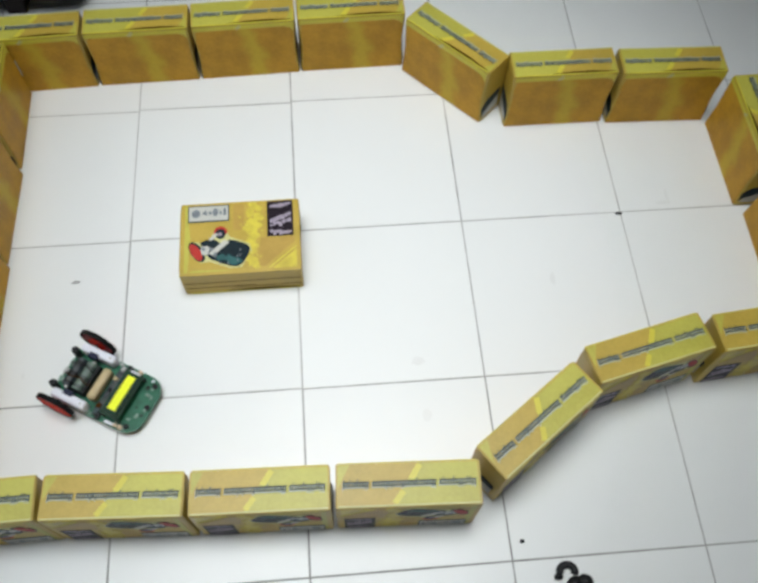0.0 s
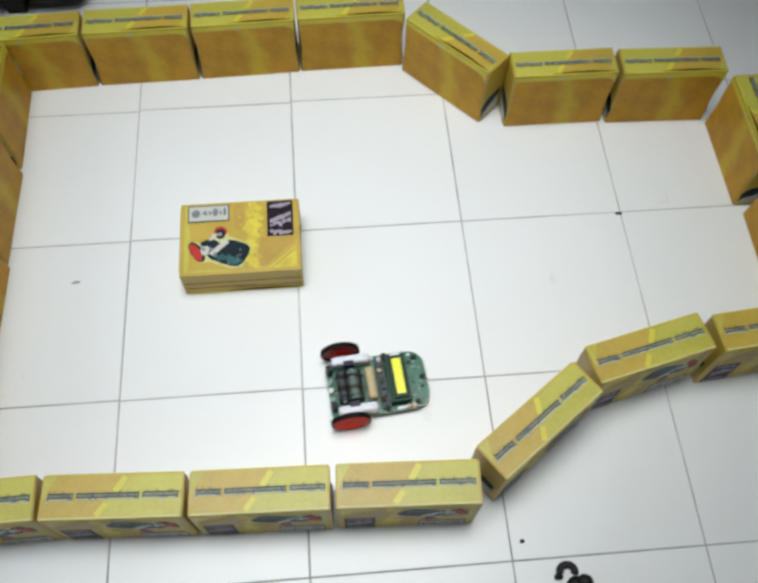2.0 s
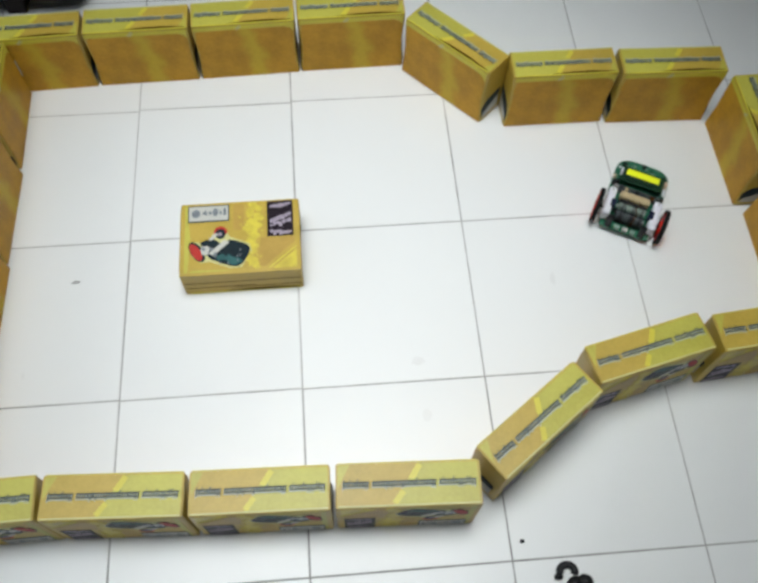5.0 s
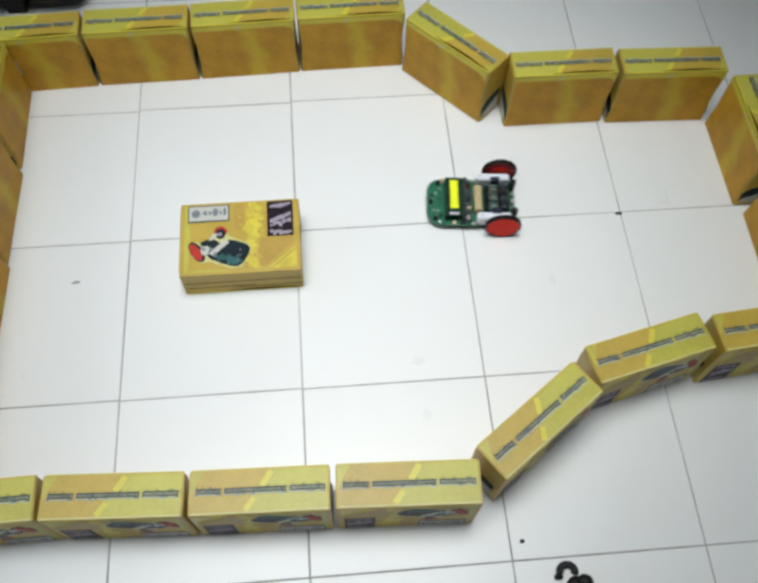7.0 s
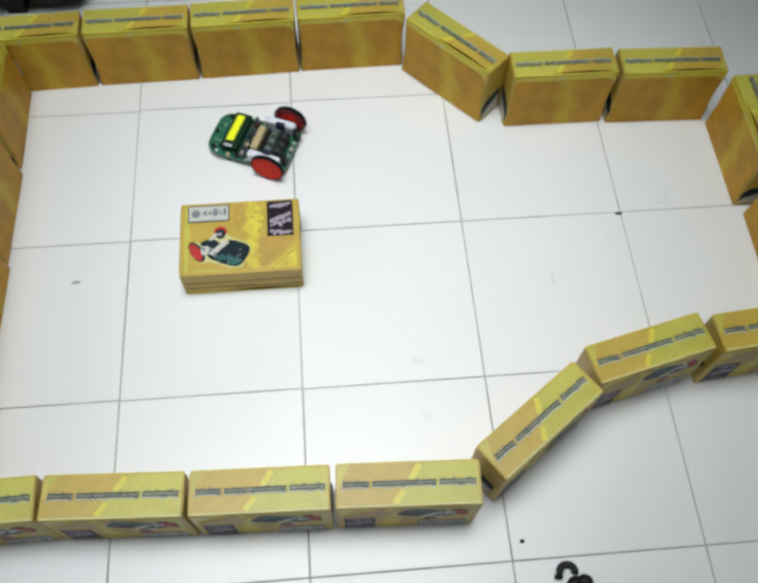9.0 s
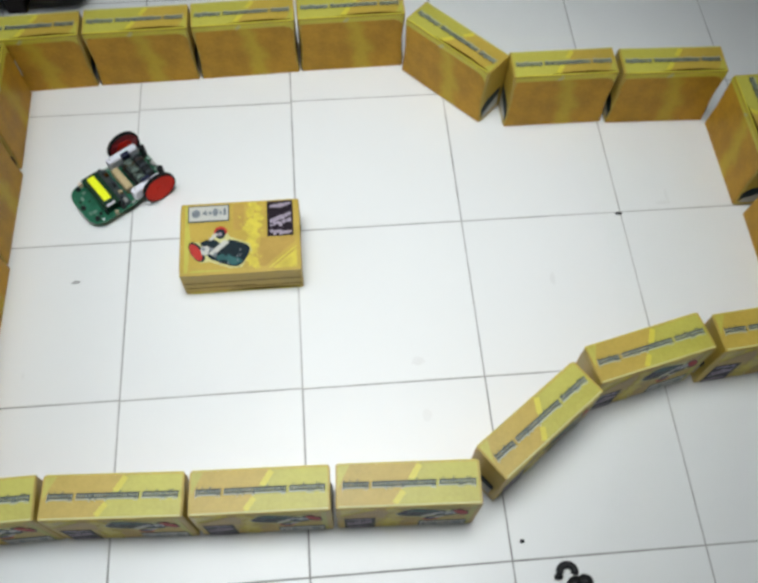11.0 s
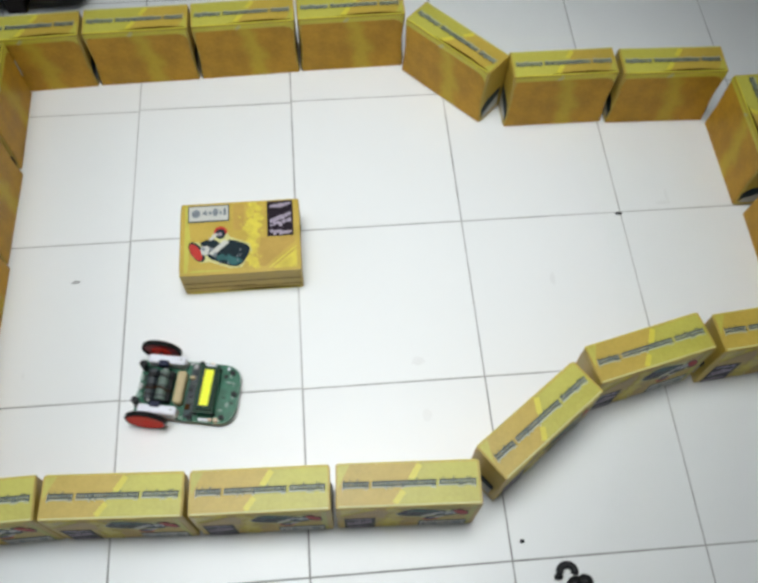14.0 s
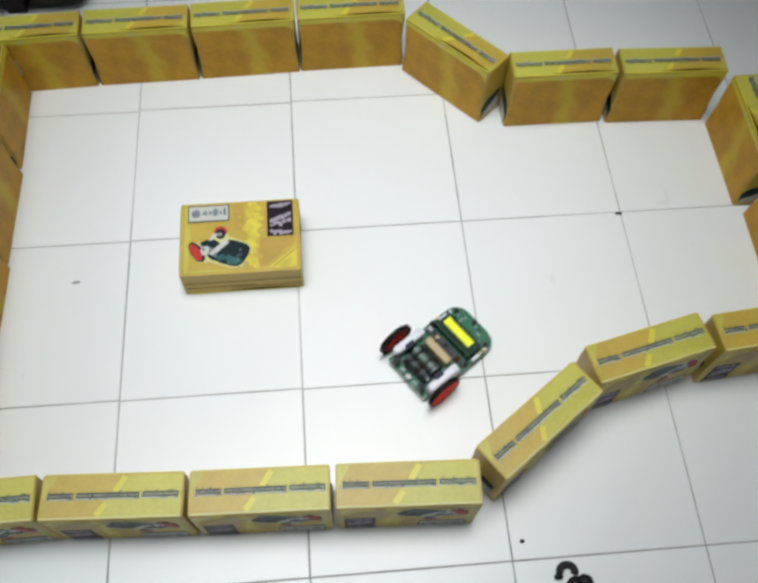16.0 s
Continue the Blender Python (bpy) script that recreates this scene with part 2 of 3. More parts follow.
def floor_tiles():
    fl = tagged(part("floor", block(ROOM_W - 0.15, ROOM_E + 0.15, ROOM_S - 0.15, ROOM_N + 0.15, -0.12, -0.0012), M_GROUT),
                "glossy white square floor tiles with thin grey joints", "floor", kind="structure")
    step, joint = 0.30, 0.0027
    near_x = {-1: -0.0006, 0: -0.0012, 1: 0.0042, 2: 0.0042, 3: -0.0055}
    near_y = {1: 0.0062, 0: 0.0030, -1: -0.0040, -2: -0.0020}
    left_y = {1: -0.0010, 0: 0.0006, -1: -0.0018}  # the tiles were laid with a slight drift

    def line_x(i, j):
        off = -0.0008 if i == 2 and j > 0 else near_x.get(i, 0)
        return max(ROOM_W, min(ROOM_E, i * step + off))

    def line_y(i, j):
        off = left_y.get(j, near_y.get(j, 0)) if i < -1 else (near_y.get(j, 0) + left_y.get(j, near_y.get(j, 0))) / 2 if i == -1 else near_y.get(j, 0)
        return max(ROOM_S, min(ROOM_N, j * step + off))

    rng = random.Random(4)
    made = {}
    for i in range(-8, 8):
        for j in range(-8, 9):
            x0, x1, y0, y1 = line_x(i, j), line_x(i + 1, j), line_y(i, j), line_y(i, j + 1)
            sx, sy = x1 - x0 - joint, y1 - y0 - joint
            if sx < 0.02 or sy < 0.02:
                continue
            key = (round(sx, 4), round(sy, 4))
            if key not in made:
                bm = bmesh.new()
                c, d = 0.0005, 0.0003
                rings = []
                for inset, z in ((0, -0.006), (0, -d), (c, 0)):
                    rings.append([bm.verts.new((qx * (sx / 2 - inset), qy * (sy / 2 - inset), z)) for qx, qy in ((-1, -1), (1, -1), (1, 1), (-1, 1))])
                for a, b in zip(rings, rings[1:]):
                    for k in range(4):
                        bm.faces.new((a[k], a[(k + 1) % 4], b[(k + 1) % 4], b[k]))
                bm.faces.new(rings[-1])
                me = bpy.data.meshes.new("tile")
                bm.to_mesh(me)
                bm.free()
                me.materials.append(M_TILE)
                made[key] = me
            t = new("tile", made[key])
            t.parent = fl
            t.matrix_basis = pose((x0 + x1) / 2, (y0 + y1) / 2, 0, rng.gauss(0, 0.03), rng.gauss(0, 0.03), 0)


# ---- the yellow boxes ----
BL, BD, BH = 0.1980, 0.0650, 0.1360


def carton():
    """A box on its long edge: the plain side looks to -y, the printed side to +y, the lettering lies on top."""
    box = thing("cardboard_box", "yellow printed cardboard box standing on its long edge", "box", "boxes of the barrier")
    L, D, H = BL, BD, BH
    hl, hd = L / 2, D / 2
    def pinch(z, y=-hd):
        """How far the ends cave in at the height z: most along the plain side, not at all along the printed one."""
        return 0.0042 * math.sin(math.pi * min(1, max(0, z / H))) ** 1.3 * (0.5 - y / D)

    bm = bmesh.new()
    rings = []
    steps = 10
    for k in range(steps + 1):
        z = H * k / steps
        lip = 0.0010 if k in (0, steps) else 0
        d = 0.0010 if lip else 0.0004
        back, front = -hd + 0.0012 + d, hd - d
        c = 0.0018

        def end(y):
            return hl - lip - pinch(z, y)

        half = [(end(back) - c, back), (end(back), back + c), (end(0), 0), (end(front), front - c), (end(front) - c, front)]
        rings.append([bm.verts.new((x, y, z)) for x, y in half + [(-x, y) for x, y in reversed(half)]])
    for a, b in zip(rings, rings[1:]):
        for k in range(10):
            bm.faces.new((a[k], a[(k + 1) % 10], b[(k + 1) % 10], b[k]))
    bm.faces.new(rings[0][::-1])
    bm.faces.new(rings[-1])
    part("carton", bm, M_OCHRE, box)
    side = Matrix.Translation((0, -hd + 0.0010, 0)) @ Matrix.Rotation(radians(90), 4, "X")
    edge = [(hl - 0.0025 - pinch(z), z) for z in (0.0005, 0.015, 0.03, 0.045, 0.06, 0.075, 0.09, 0.102)]
    cut = edge + [(hl - 0.006, H - 0.022), (hl - 0.013, H - 0.0140), (hl - 0.024, H - 0.0100), (-hl + 0.020, H - 0.0100), (-hl + 0.008, H - 0.0120)] + [(-x, z) for x, z in reversed(edge)]
    part("back_panel", plate(cut, side, 0.0014), M_PLAIN, box, "plain orange-brown card panel with a pale yellow streak")
    part("rim", plate([(-hl + 0.004, H - 0.0100), (hl - 0.022, H - 0.0100), (hl - 0.011, H - 0.0140), (hl - 0.0065, H - 0.022), (hl - 0.004, H - 0.0014), (-hl + 0.004, H - 0.0014)], side, 0.0010), M_BRIGHT, box, "bright yellow rim of the card lid")
    part("rim_stripe", plate(bar(-0.0145, H - 0.0092, -0.0060, H - 0.0018, 0.0055), side, 0.0014), M_HALO, box, "pale stripe that wraps over the rim")
    part("lid", block(-hl + 0.002, hl - 0.002, -hd + 0.0016, hd - 0.0008, H - 0.001, H + 0.0012, bevel=0.0008), M_OCHRE, box, "ochre card lid")
    top = Matrix.Translation((0, 0, H + 0.0008))
    part("yellow_band", plate([(-hl + 0.004, -hd + 0.0035), (-0.014, -hd + 0.0035), (0.022, hd - 0.003), (-hl + 0.004, hd - 0.003)], top, 0.0006), M_YELLOW, box, "yellow-green printed band")
    part("bright_stripe", plate(bar(-0.0165, -hd + 0.0055, -0.0035, -0.0065, 0.0085), top, 0.0008), M_BRIGHT, box, "bright yellow slanting stripe")
    part("bright_stripe", plate(bar(0.0075, 0.0100, 0.0195, hd - 0.006, 0.008), top, 0.0008), M_BRIGHT, box, "bright yellow slanting stripe")
    part("yellow_tip", plate([(hl - 0.020, -hd + 0.0035), (hl - 0.004, -hd + 0.0035), (hl - 0.004, 0.003)], top, 0.0007), M_YELLOW, box)
    # A dark sheet on the lid paints the shade inside the tuck slit.
    part("lid_slit", plate([(-0.030, -hd + 0.0050), (0.020, -hd + 0.0046), (hl - 0.012, -hd + 0.0040), (hl - 0.006, -hd + 0.0060), (0.050, -hd + 0.0100), (0.010, -hd + 0.0092), (-0.018, -hd + 0.0066)], top, 0.0010), M_GAP, box, "dark sheet painted as the shaded slit where the lid tucks in")
    # Brighter yellow along the fold puts its highlight into the colour.
    part("folded_edge", plate([(-hl + 0.004, -hd + 0.0018), (hl - 0.004, -hd + 0.0018), (hl - 0.007, -hd + 0.0042), (0.0, -hd + 0.0046), (-hl + 0.016, -hd + 0.0046)], top, 0.0013), M_BRIGHT, box, "yellow folded card edge with its highlight painted bright")
    ink, under = bmesh.new(), bmesh.new()
    rng = random.Random(7)
    x, pitch = -hl + 0.0085, 0.003640
    for word in (14, 24, 10):
        strokes = [bar(x, 0.0002 - row, x + pitch * (word - 0.6), 0.0002 - row, 0.0015) for row in (-0.0012, 0.0040)]
        for k in range(word):
            tall = 0.0098 if k < 2 or rng.random() < 0.16 else 0.0074
            foot = -0.0052 - (0.0022 if k > 1 and rng.random() < 0.12 else 0)
            strokes.append(bar(x, foot, x + 0.0008, -0.0050 + tall, rng.uniform(0.0014, 0.0023)))
            x += pitch
        for stroke in strokes:
            add_plate(ink, stroke, top, 0.0011)
            add_plate(under, [(u + 0.0010, v + 0.0022) for u, v in stroke], top, 0.0009)
        x += 0.0030
    part("lid_edge", plate([(-hl + 0.004, hd - 0.0042), (hl - 0.004, hd - 0.0042), (hl - 0.004, hd - 0.0018), (-hl + 0.004, hd - 0.0018)], top, 0.0010), M_HALO, box, "pale strip along the edge of the lid")
    part("lettering", ink, M_SLATE, box, "row of dark slate lettering bars")
    part("lettering_shadow", under, M_SHADE, box, "pale shadow along the lettering")
    # the printed side; u runs along the box, v from its foot to its top
    face = Matrix.Translation((0, hd - 0.0006, 0)) @ Matrix(((1, 0, 0, 0), (0, 0, 1, 0), (0, 1, 0, 0), (0, 0, 0, 1)))

    def uv(pts):
        return [((u - 0.5) * L * 0.957, v * H) for u, v in pts]

    def sheet(name, shapes, mat, depth, label=""):
        for s in shapes:
            part(name, plate(uv(s), face, depth), mat, box, label)

    blot = random.Random(11)

    def ragged(cu, cv, ru, rv, n=11):
        """An uneven blot of ink."""
        return [(cu + ru * (0.62 + 0.5 * blot.random()) * math.cos(6.2832 * k / n), min(0.975, max(0.02, cv + rv * (0.62 + 0.5 * blot.random()) * math.sin(6.2832 * k / n)))) for k in range(n)]

    sheet("orange_wash", [[(0.68, 0.54), (0.97, 0.54), (0.97, 0.62), (0.72, 0.93), (0.62, 0.93)], [(0.44, 0.04), (0.54, 0.04), (0.53, 0.42), (0.44, 0.40)]], M_ORANGE, 0.0007, "orange printed wash")
    sheet("yellow_wash", [[(0.02, 0.02), (0.035, 0.02), (0.07, 0.5), (0.05, 0.97), (0.02, 0.97)], [(0.06, 0.97), (0.09, 0.94), (0.30, 0.95), (0.44, 0.97)]], M_YELLOW, 0.0007, "yellow printed wash")
    for k in range(26):
        sheet("splash", [ragged(0.61 + blot.uniform(-0.055, 0.055), 0.05 + 0.035 * k, 0.052 - 0.0012 * abs(k - 11), 0.052, 15)], M_SPLASH, 0.0008 + 0.00001 * k, "bright yellow splash print")
    sheet("splash", [ragged(0.60 + blot.uniform(-0.11, 0.11), blot.uniform(0.08, 0.92), 0.012, 0.017, 8) for k in range(12)], M_SPLASH, 0.00078, "bright yellow splash print")
    sheet("stripe_print", [[(0.78, 0.97), (0.985, 0.72), (0.985, 0.97)]], M_SPLASH, 0.0009)
    sheet("stripe_print", [bar(0.745, 0.965, 0.985, 0.68, 0.010)], M_BRIGHT, 0.0011)
    sheet("logo_frame", [[(0.045, 0.035), (0.405, 0.035), (0.405, 0.275), (0.045, 0.275)]], M_GREYGREEN, 0.0010, "grey-green frame of the logo panel")
    sheet("logo_panel", [[(0.055, 0.05), (0.395, 0.05), (0.395, 0.255), (0.055, 0.255)]], M_WHITEINK, 0.0012, "white logo panel")
    sheet("logo_shape", [oval(0.115, 0.15, 0.038, 0.058), [(0.165, 0.16), (0.205, 0.10), (0.215, 0.18)], [(0.225, 0.125), (0.25, 0.125), (0.25, 0.17), (0.225, 0.17)], oval(0.285, 0.14, 0.026, 0.055), [(0.318, 0.17), (0.33, 0.10), (0.345, 0.18)], [(0.355, 0.09), (0.378, 0.09), (0.378, 0.19), (0.355, 0.19)]], M_GREYINK, 0.0014)
    sheet("info_panel", [[(0.735, 0.025), (0.965, 0.025), (0.965, 0.53), (0.735, 0.53)]], M_PLUM, 0.0010, "dark plum text panel")
    bars = []
    for v0, tilt in ((0.075, -0.012), (0.245, -0.035), (0.325, -0.030), (0.455, 0.010)):
        for k in range(7):
            u = 0.760 + 0.0265 * k
            v = v0 + tilt * (k - 3) / 3 + blot.uniform(-0.012, 0.012)
            h = blot.uniform(0.030, 0.062) * (1.25 - 0.10 * abs(k - 3))
            bars.append([(u, v), (u + 0.024, v - 0.008), (u + 0.029, v + h - 0.010), (u + 0.004, v + h)])
    sheet("info_bar", bars, M_LILAC, 0.0012, "pale bar on the text panel")
    halo = [(0.055, 0.62), (0.10, 0.545), (0.16, 0.56), (0.24, 0.53), (0.26, 0.42), (0.31, 0.345), (0.37, 0.37), (0.41, 0.49), (0.59, 0.61), (0.61, 0.715), (0.52, 0.945), (0.42, 0.95), (0.24, 0.845), (0.16, 0.85), (0.08, 0.76)]
    sheet("picture_halo", [[(0.33 + (u - 0.33) * 0.96, 0.67 + (v - 0.67) * 0.95) for u, v in halo]], M_HALO, 0.0010, "pale outline of the printed picture")
    sheet("picture_body", [[(0.155, 0.57), (0.20, 0.53), (0.27, 0.52), (0.31, 0.57), (0.36, 0.60), (0.405, 0.54), (0.46, 0.56), (0.56, 0.62), (0.585, 0.68), (0.575, 0.76), (0.52, 0.88), (0.48, 0.92), (0.42, 0.91), (0.33, 0.86), (0.25, 0.80), (0.18, 0.70)]], M_NAVY, 0.0012, "dark picture of a wheeled toy")
    sheet("picture_board", [ragged(0.36, 0.78, 0.065, 0.06, 13), ragged(0.45, 0.84, 0.075, 0.06, 13)], M_TEAL, 0.0013)
    sheet("picture_speck", [ragged(blot.uniform(0.28, 0.53), blot.uniform(0.66, 0.88), 0.010, 0.014, 6) for k in range(9)], M_GREYINK, 0.0015)
    sheet("picture_speck", [ragged(blot.uniform(0.30, 0.54), blot.uniform(0.64, 0.88), 0.016, 0.022, 7) for k in range(7)], M_NAVY, 0.0016)
    sheet("picture_motor", [ragged(0.20, 0.67, 0.05, 0.075, 12), bar(0.25, 0.74, 0.385, 0.56, 0.055), bar(0.24, 0.54, 0.30, 0.45, 0.03)], M_WHITEINK, 0.0014)
    sheet("picture_speck", [ragged(0.185, 0.66, 0.018, 0.03, 8), ragged(0.25, 0.66, 0.016, 0.022, 7), bar(0.265, 0.745, 0.30, 0.70, 0.012)], M_GREYINK, 0.0017)
    sheet("picture_hub", [oval(0.33, 0.455, 0.045, 0.075)], M_NAVY, 0.0013)
    sheet("picture_speck", [ragged(0.325, 0.46, 0.022, 0.03, 8)], M_LILAC, 0.0015)
    sheet("picture_tyre", [oval(0.128, 0.69, 0.056, 0.15, -20)], M_NAVY, 0.0012)
    sheet("picture_wheel", [oval(0.120, 0.695, 0.042, 0.125, -20)], M_REDINK, 0.0014)
    sheet("picture_wheel", [[(p[0], p[1]) for p in oval(0.33, 0.44, 0.06, 0.09, 0, 14, 170, 370)] + [(p[0], p[1]) for p in oval(0.33, 0.44, 0.042, 0.055, 0, 14, 370, 170)]], M_REDINK, 0.0014)
    # prints at both ends, on the caved-in card
    for sgn in (-1, 1):
        for name, mat, pts, label in (("end_print", M_NAVY, [(-hd + 0.003, 0.036), (-hd + 0.014, 0.050), (hd - 0.012, 0.062), (hd - 0.012, 0.046), (-hd + 0.010, 0.022), (-hd + 0.003, 0.014)], ""),
                                      ("end_label", M_WHITEINK, [(-hd + 0.008, 0.010), (hd - 0.014, 0.014), (hd - 0.014, 0.044), (-hd + 0.012, 0.022)], "pale label at the end of the box")):
            bm = bmesh.new()
            low = [bm.verts.new((sgn * (hl - pinch(z, y) - 0.0006), y, z)) for y, z in pts]
            out = [bm.verts.new((sgn * (hl - pinch(z, y) + 0.0008), y, z)) for y, z in pts]
            bm.faces.new(low[::-1])
            bm.faces.new(out)
            for k in range(len(pts)):
                q = (k + 1) % len(pts)
                bm.faces.new((low[k], low[q], out[q], out[k]))
            part(name, bm, mat, box, label)
    return box


def cartons():
    first = carton()
    rows = [  # x, y of the middle, turn
        (-0.4835, 0.3980, 2.6), (-0.2812, 0.4055, 1.2), (-0.0801, 0.4116, 1.9), (0.1262, 0.4180, 1.1), (0.3212, 0.3241, -46.4), (0.5124, 0.2488, 0.3), (0.7182, 0.2424, -1.5),
        (0.8530, 0.1015, -89.6), (0.8665, -0.1140, -90.5),
        (-0.5470, 0.2672, 90.8), (-0.5435, 0.0655, 89.2), (-0.5425, -0.1360, 89.2), (-0.5415, -0.3370, 89.6),
        (-0.4655, -0.4871, 181.1), (-0.2624, -0.4911, 177.3), (-0.0597, -0.4987, 178.4), (0.1483, -0.5054, 177.7), (0.3511, -0.4253, 216.2), (0.5386, -0.3259, 193.5), (0.7478, -0.3010, 185.2)]
    stretch = {3: 1.055, 4: 1.035, 9: 0.955, 16: 1.045, 17: 1.045}  # a few are squeezed or bulge
    for k, (x, y, turn) in enumerate(rows):
        if k == 0:
            first.matrix_basis = pose(x, y, 0, 0, 0, turn)
        else:
            ob = copy_thing(first, pose(x, y, 0, 0, 0, turn))
            ob.scale = (stretch.get(k, 1), 1, 1)
            if k >= 13:  # these lids are tucked in tight
                for piece in list(ob.children):
                    if piece.name.split(".")[0] in ("lid_slit", "folded_edge"):
                        bpy.data.objects.remove(piece)
            if k == 9:
                end = Matrix.Translation((0, -BD / 2 - 0.0002, 0)) @ Matrix.Rotation(radians(90), 4, "X")
                part("tear", plate(bar(0.0969, 0.0905, 0.0964, 0.0514, 0.004), end, 0.0012), M_PALE, ob, "thin pale mark on the card")
    flat = copy_thing(first, pose(-0.0945, -0.0417, 0.0332, 0, 0, 0.2) @ pose(0, 0.0710, 0, 90, 0, 0))
    flat.scale = (0.2070 / BL, 0.0665 / BD, 0.1420 / BH)
    for ob in list(flat.children):
        if ob.name.split(".")[0] in ("lettering", "lettering_shadow", "yellow_band", "bright_stripe", "yellow_tip", "lid_edge"):
            bpy.data.objects.remove(ob)
    for y, x0, x1 in ((0.004, -0.095, 0.096), (-0.012, -0.093, 0.02), (-0.016, -0.02, 0.094)):
        part("card_seam", plate(bar(x0, y, x1, y + 0.001, 0.0016), Matrix.Translation((0, 0, BH + 0.0008)), 0.0007), M_GAP, flat, "brown seam of folded card")
    tagged(flat, "yellow printed cardboard box lying flat, picture side up, on white tiles", "box", "box in the arena")


# ---- the robot ----
def rounded(pts):
    """An outline from (x, y, radius) corners, for y >= 0 first, then mirrored by the caller."""
    out = []
    n = len(pts)
    for i, (x, y, r) in enumerate(pts):
        if not r:
            out.append((x, y))
            continue
        p, a, b = Vector((x, y)), Vector(pts[i - 1][:2]), Vector(pts[(i + 1) % n][:2])
        da, db = (a - p).normalized(), (b - p).normalized()
        s, e = p + da * r, p + db * r
        for k in range(8):
            f = k / 7
            q = s * (1 - f) ** 2 + p * 2 * f * (1 - f) + e * f * f
            out.append((q.x, q.y))
    return out


def robot():
    car = thing("robot_car", "small green two-wheeled robot car with red wheels and lit screen", "toy robot")
    Z = 0.014
    flat = Matrix.Translation((0, 0, Z))
    shape = rounded([(-0.028, -0.046, 0.004), (0.036, -0.046, 0), (0.042, -0.0505, 0.004), (0.1355, -0.0505, 0.032), (0.1355, 0.0505, 0.032), (0.042, 0.0505, 0.004), (0.036, 0.046, 0), (-0.028, 0.046, 0.004)])
    board = part("circuit_board", plate(shape, flat, 0.0022), M_PCB, car, "green circuit board with a rounded nose")
    top = Z + 0.0022
    for x, y in ((0.120, 0.037), (0.128, 0.001), (0.114, -0.040)):
        part("sensor", rod(0.0044, 0.006, pose(x, y, top + 0.003), n=16, bevel=0.0008), M_BLACK, board)
        part("solder_pad", rod(0.0022, 0.0012, pose(x - 0.002, y - 0.006, top + 0.0006), n=14), M_PAD, board)
    part("amber_led", rod(0.0042, 0.007, pose(0.106, -0.0455, top + 0.0035), r2=0.003, n=16), M_AMBER, car)
    part("amber_led", rod(0.0030, 0.006, pose(0.097, -0.0455, top + 0.003), r2=0.0024, n=16), M_AMBER, car)
    part("resistor", block(0.078, 0.094, -0.049, -0.044, top, top + 0.004, bevel=0.001), M_WHITE, car)
    part("yellow_led", rod(0.0034, 0.007, pose(0.086, 0.0475, top + 0.0035), r2=0.0026, n=16), M_AMBER, car)
    part("capacitor", rod(0.0045, 0.012, pose(0.070, 0.045, top + 0.006), n=18, bevel=0.001), M_BLACK, car)
    part("capacitor", rod(0.0040, 0.010, pose(0.064, -0.046, top + 0.005), n=18, bevel=0.001), M_BLACK, car)
    for x, y, w, d, mat in ((0.116, 0.020, 0.004, 0.002, M_PAD), (0.119, -0.018, 0.002, 0.004, M_PAD), (0.110, 0.030, 0.003, 0.003, M_BLACK), (0.112, -0.006, 0.0025, 0.0015, M_PCBDARK), (0.124, 0.018, 0.0015, 0.003, M_PAD),
                            (0.110, -0.028, 0.003, 0.0015, M_PAD), (0.126, -0.014, 0.0025, 0.0015, M_BLACK), (0.050, 0.0465, 0.004, 0.002, M_STEEL), (0.049, -0.0465, 0.003, 0.0025, M_PAD), (0.112, 0.044, 0.002, 0.0025, M_WHITE)):
        part("chip_component", block(x - w, x + w, y - d, y + d, top, top + 0.002, bevel=0.0004), mat, board)
    # screen
    lcd = part("display_module", block(0.0700, 0.1025, -0.041, 0.041, 0.0345, 0.0362, bevel=0.0005), M_PCBDARK, car, "dark green display board")
    part("bezel", block(0.0750, 0.0988, -0.0365, 0.0365, 0.0362, 0.0420, bevel=0.0012), M_PCBDARK, lcd)
    part("screen", block(0.0800, 0.0942, -0.0304, 0.0304, 0.0420, 0.0428, bevel=0.0003), M_SCREEN, lcd, "lit yellow-green screen")
    part("end_clip", block(0.079, 0.0955, 0.0375, 0.0405, 0.0362, 0.0400, bevel=0.0006), M_WHITE, lcd)
    for x in (0.0722, 0.1003):
        for y in (-0.0385, 0.0385):
            part("spacer", rod(0.0022, 0.0345 - top, pose(x, y, (0.0345 + top) / 2), n=12), M_BLACK, lcd)
    # components behind the screen
    part("chip_socket", block(0.0535, 0.0680, -0.0455, 0.0455, top, top + 0.0070, bevel=0.0012), M_CHAR, car, "dark chip in its socket")
    rng = random.Random(5)
    tones = (M_SLATE, M_GAP, M_GREYGREEN, M_CHAR, M_BLACK, M_GREYGREEN, M_TAN, M_CHAR, M_STEEL)
    for k in range(9):
        y = -0.0395 + k * 0.0098
        w, d = rng.uniform(0.0022, 0.0042), rng.uniform(0.0026, 0.0042)
        x = 0.0605 + rng.uniform(-0.0022, 0.0022)
        part("pin_block", block(x - w, x + w, y - d, y + d, top + 0.0070, top + rng.uniform(0.0095, 0.0135), bevel=0.0006), tones[k], car)
    part("connector_bar", block(0.0345, 0.0495, -0.0280, 0.0280, top, top + 0.0195, bevel=0.0048, segments=3), M_TAN, car, "tan connector bar")
    # battery and motors
    part("battery_holder", block(-0.0130, 0.0290, -0.0270, 0.0270, top, top + 0.0130, bevel=0.003), M_BLACK, car, "black battery holder")
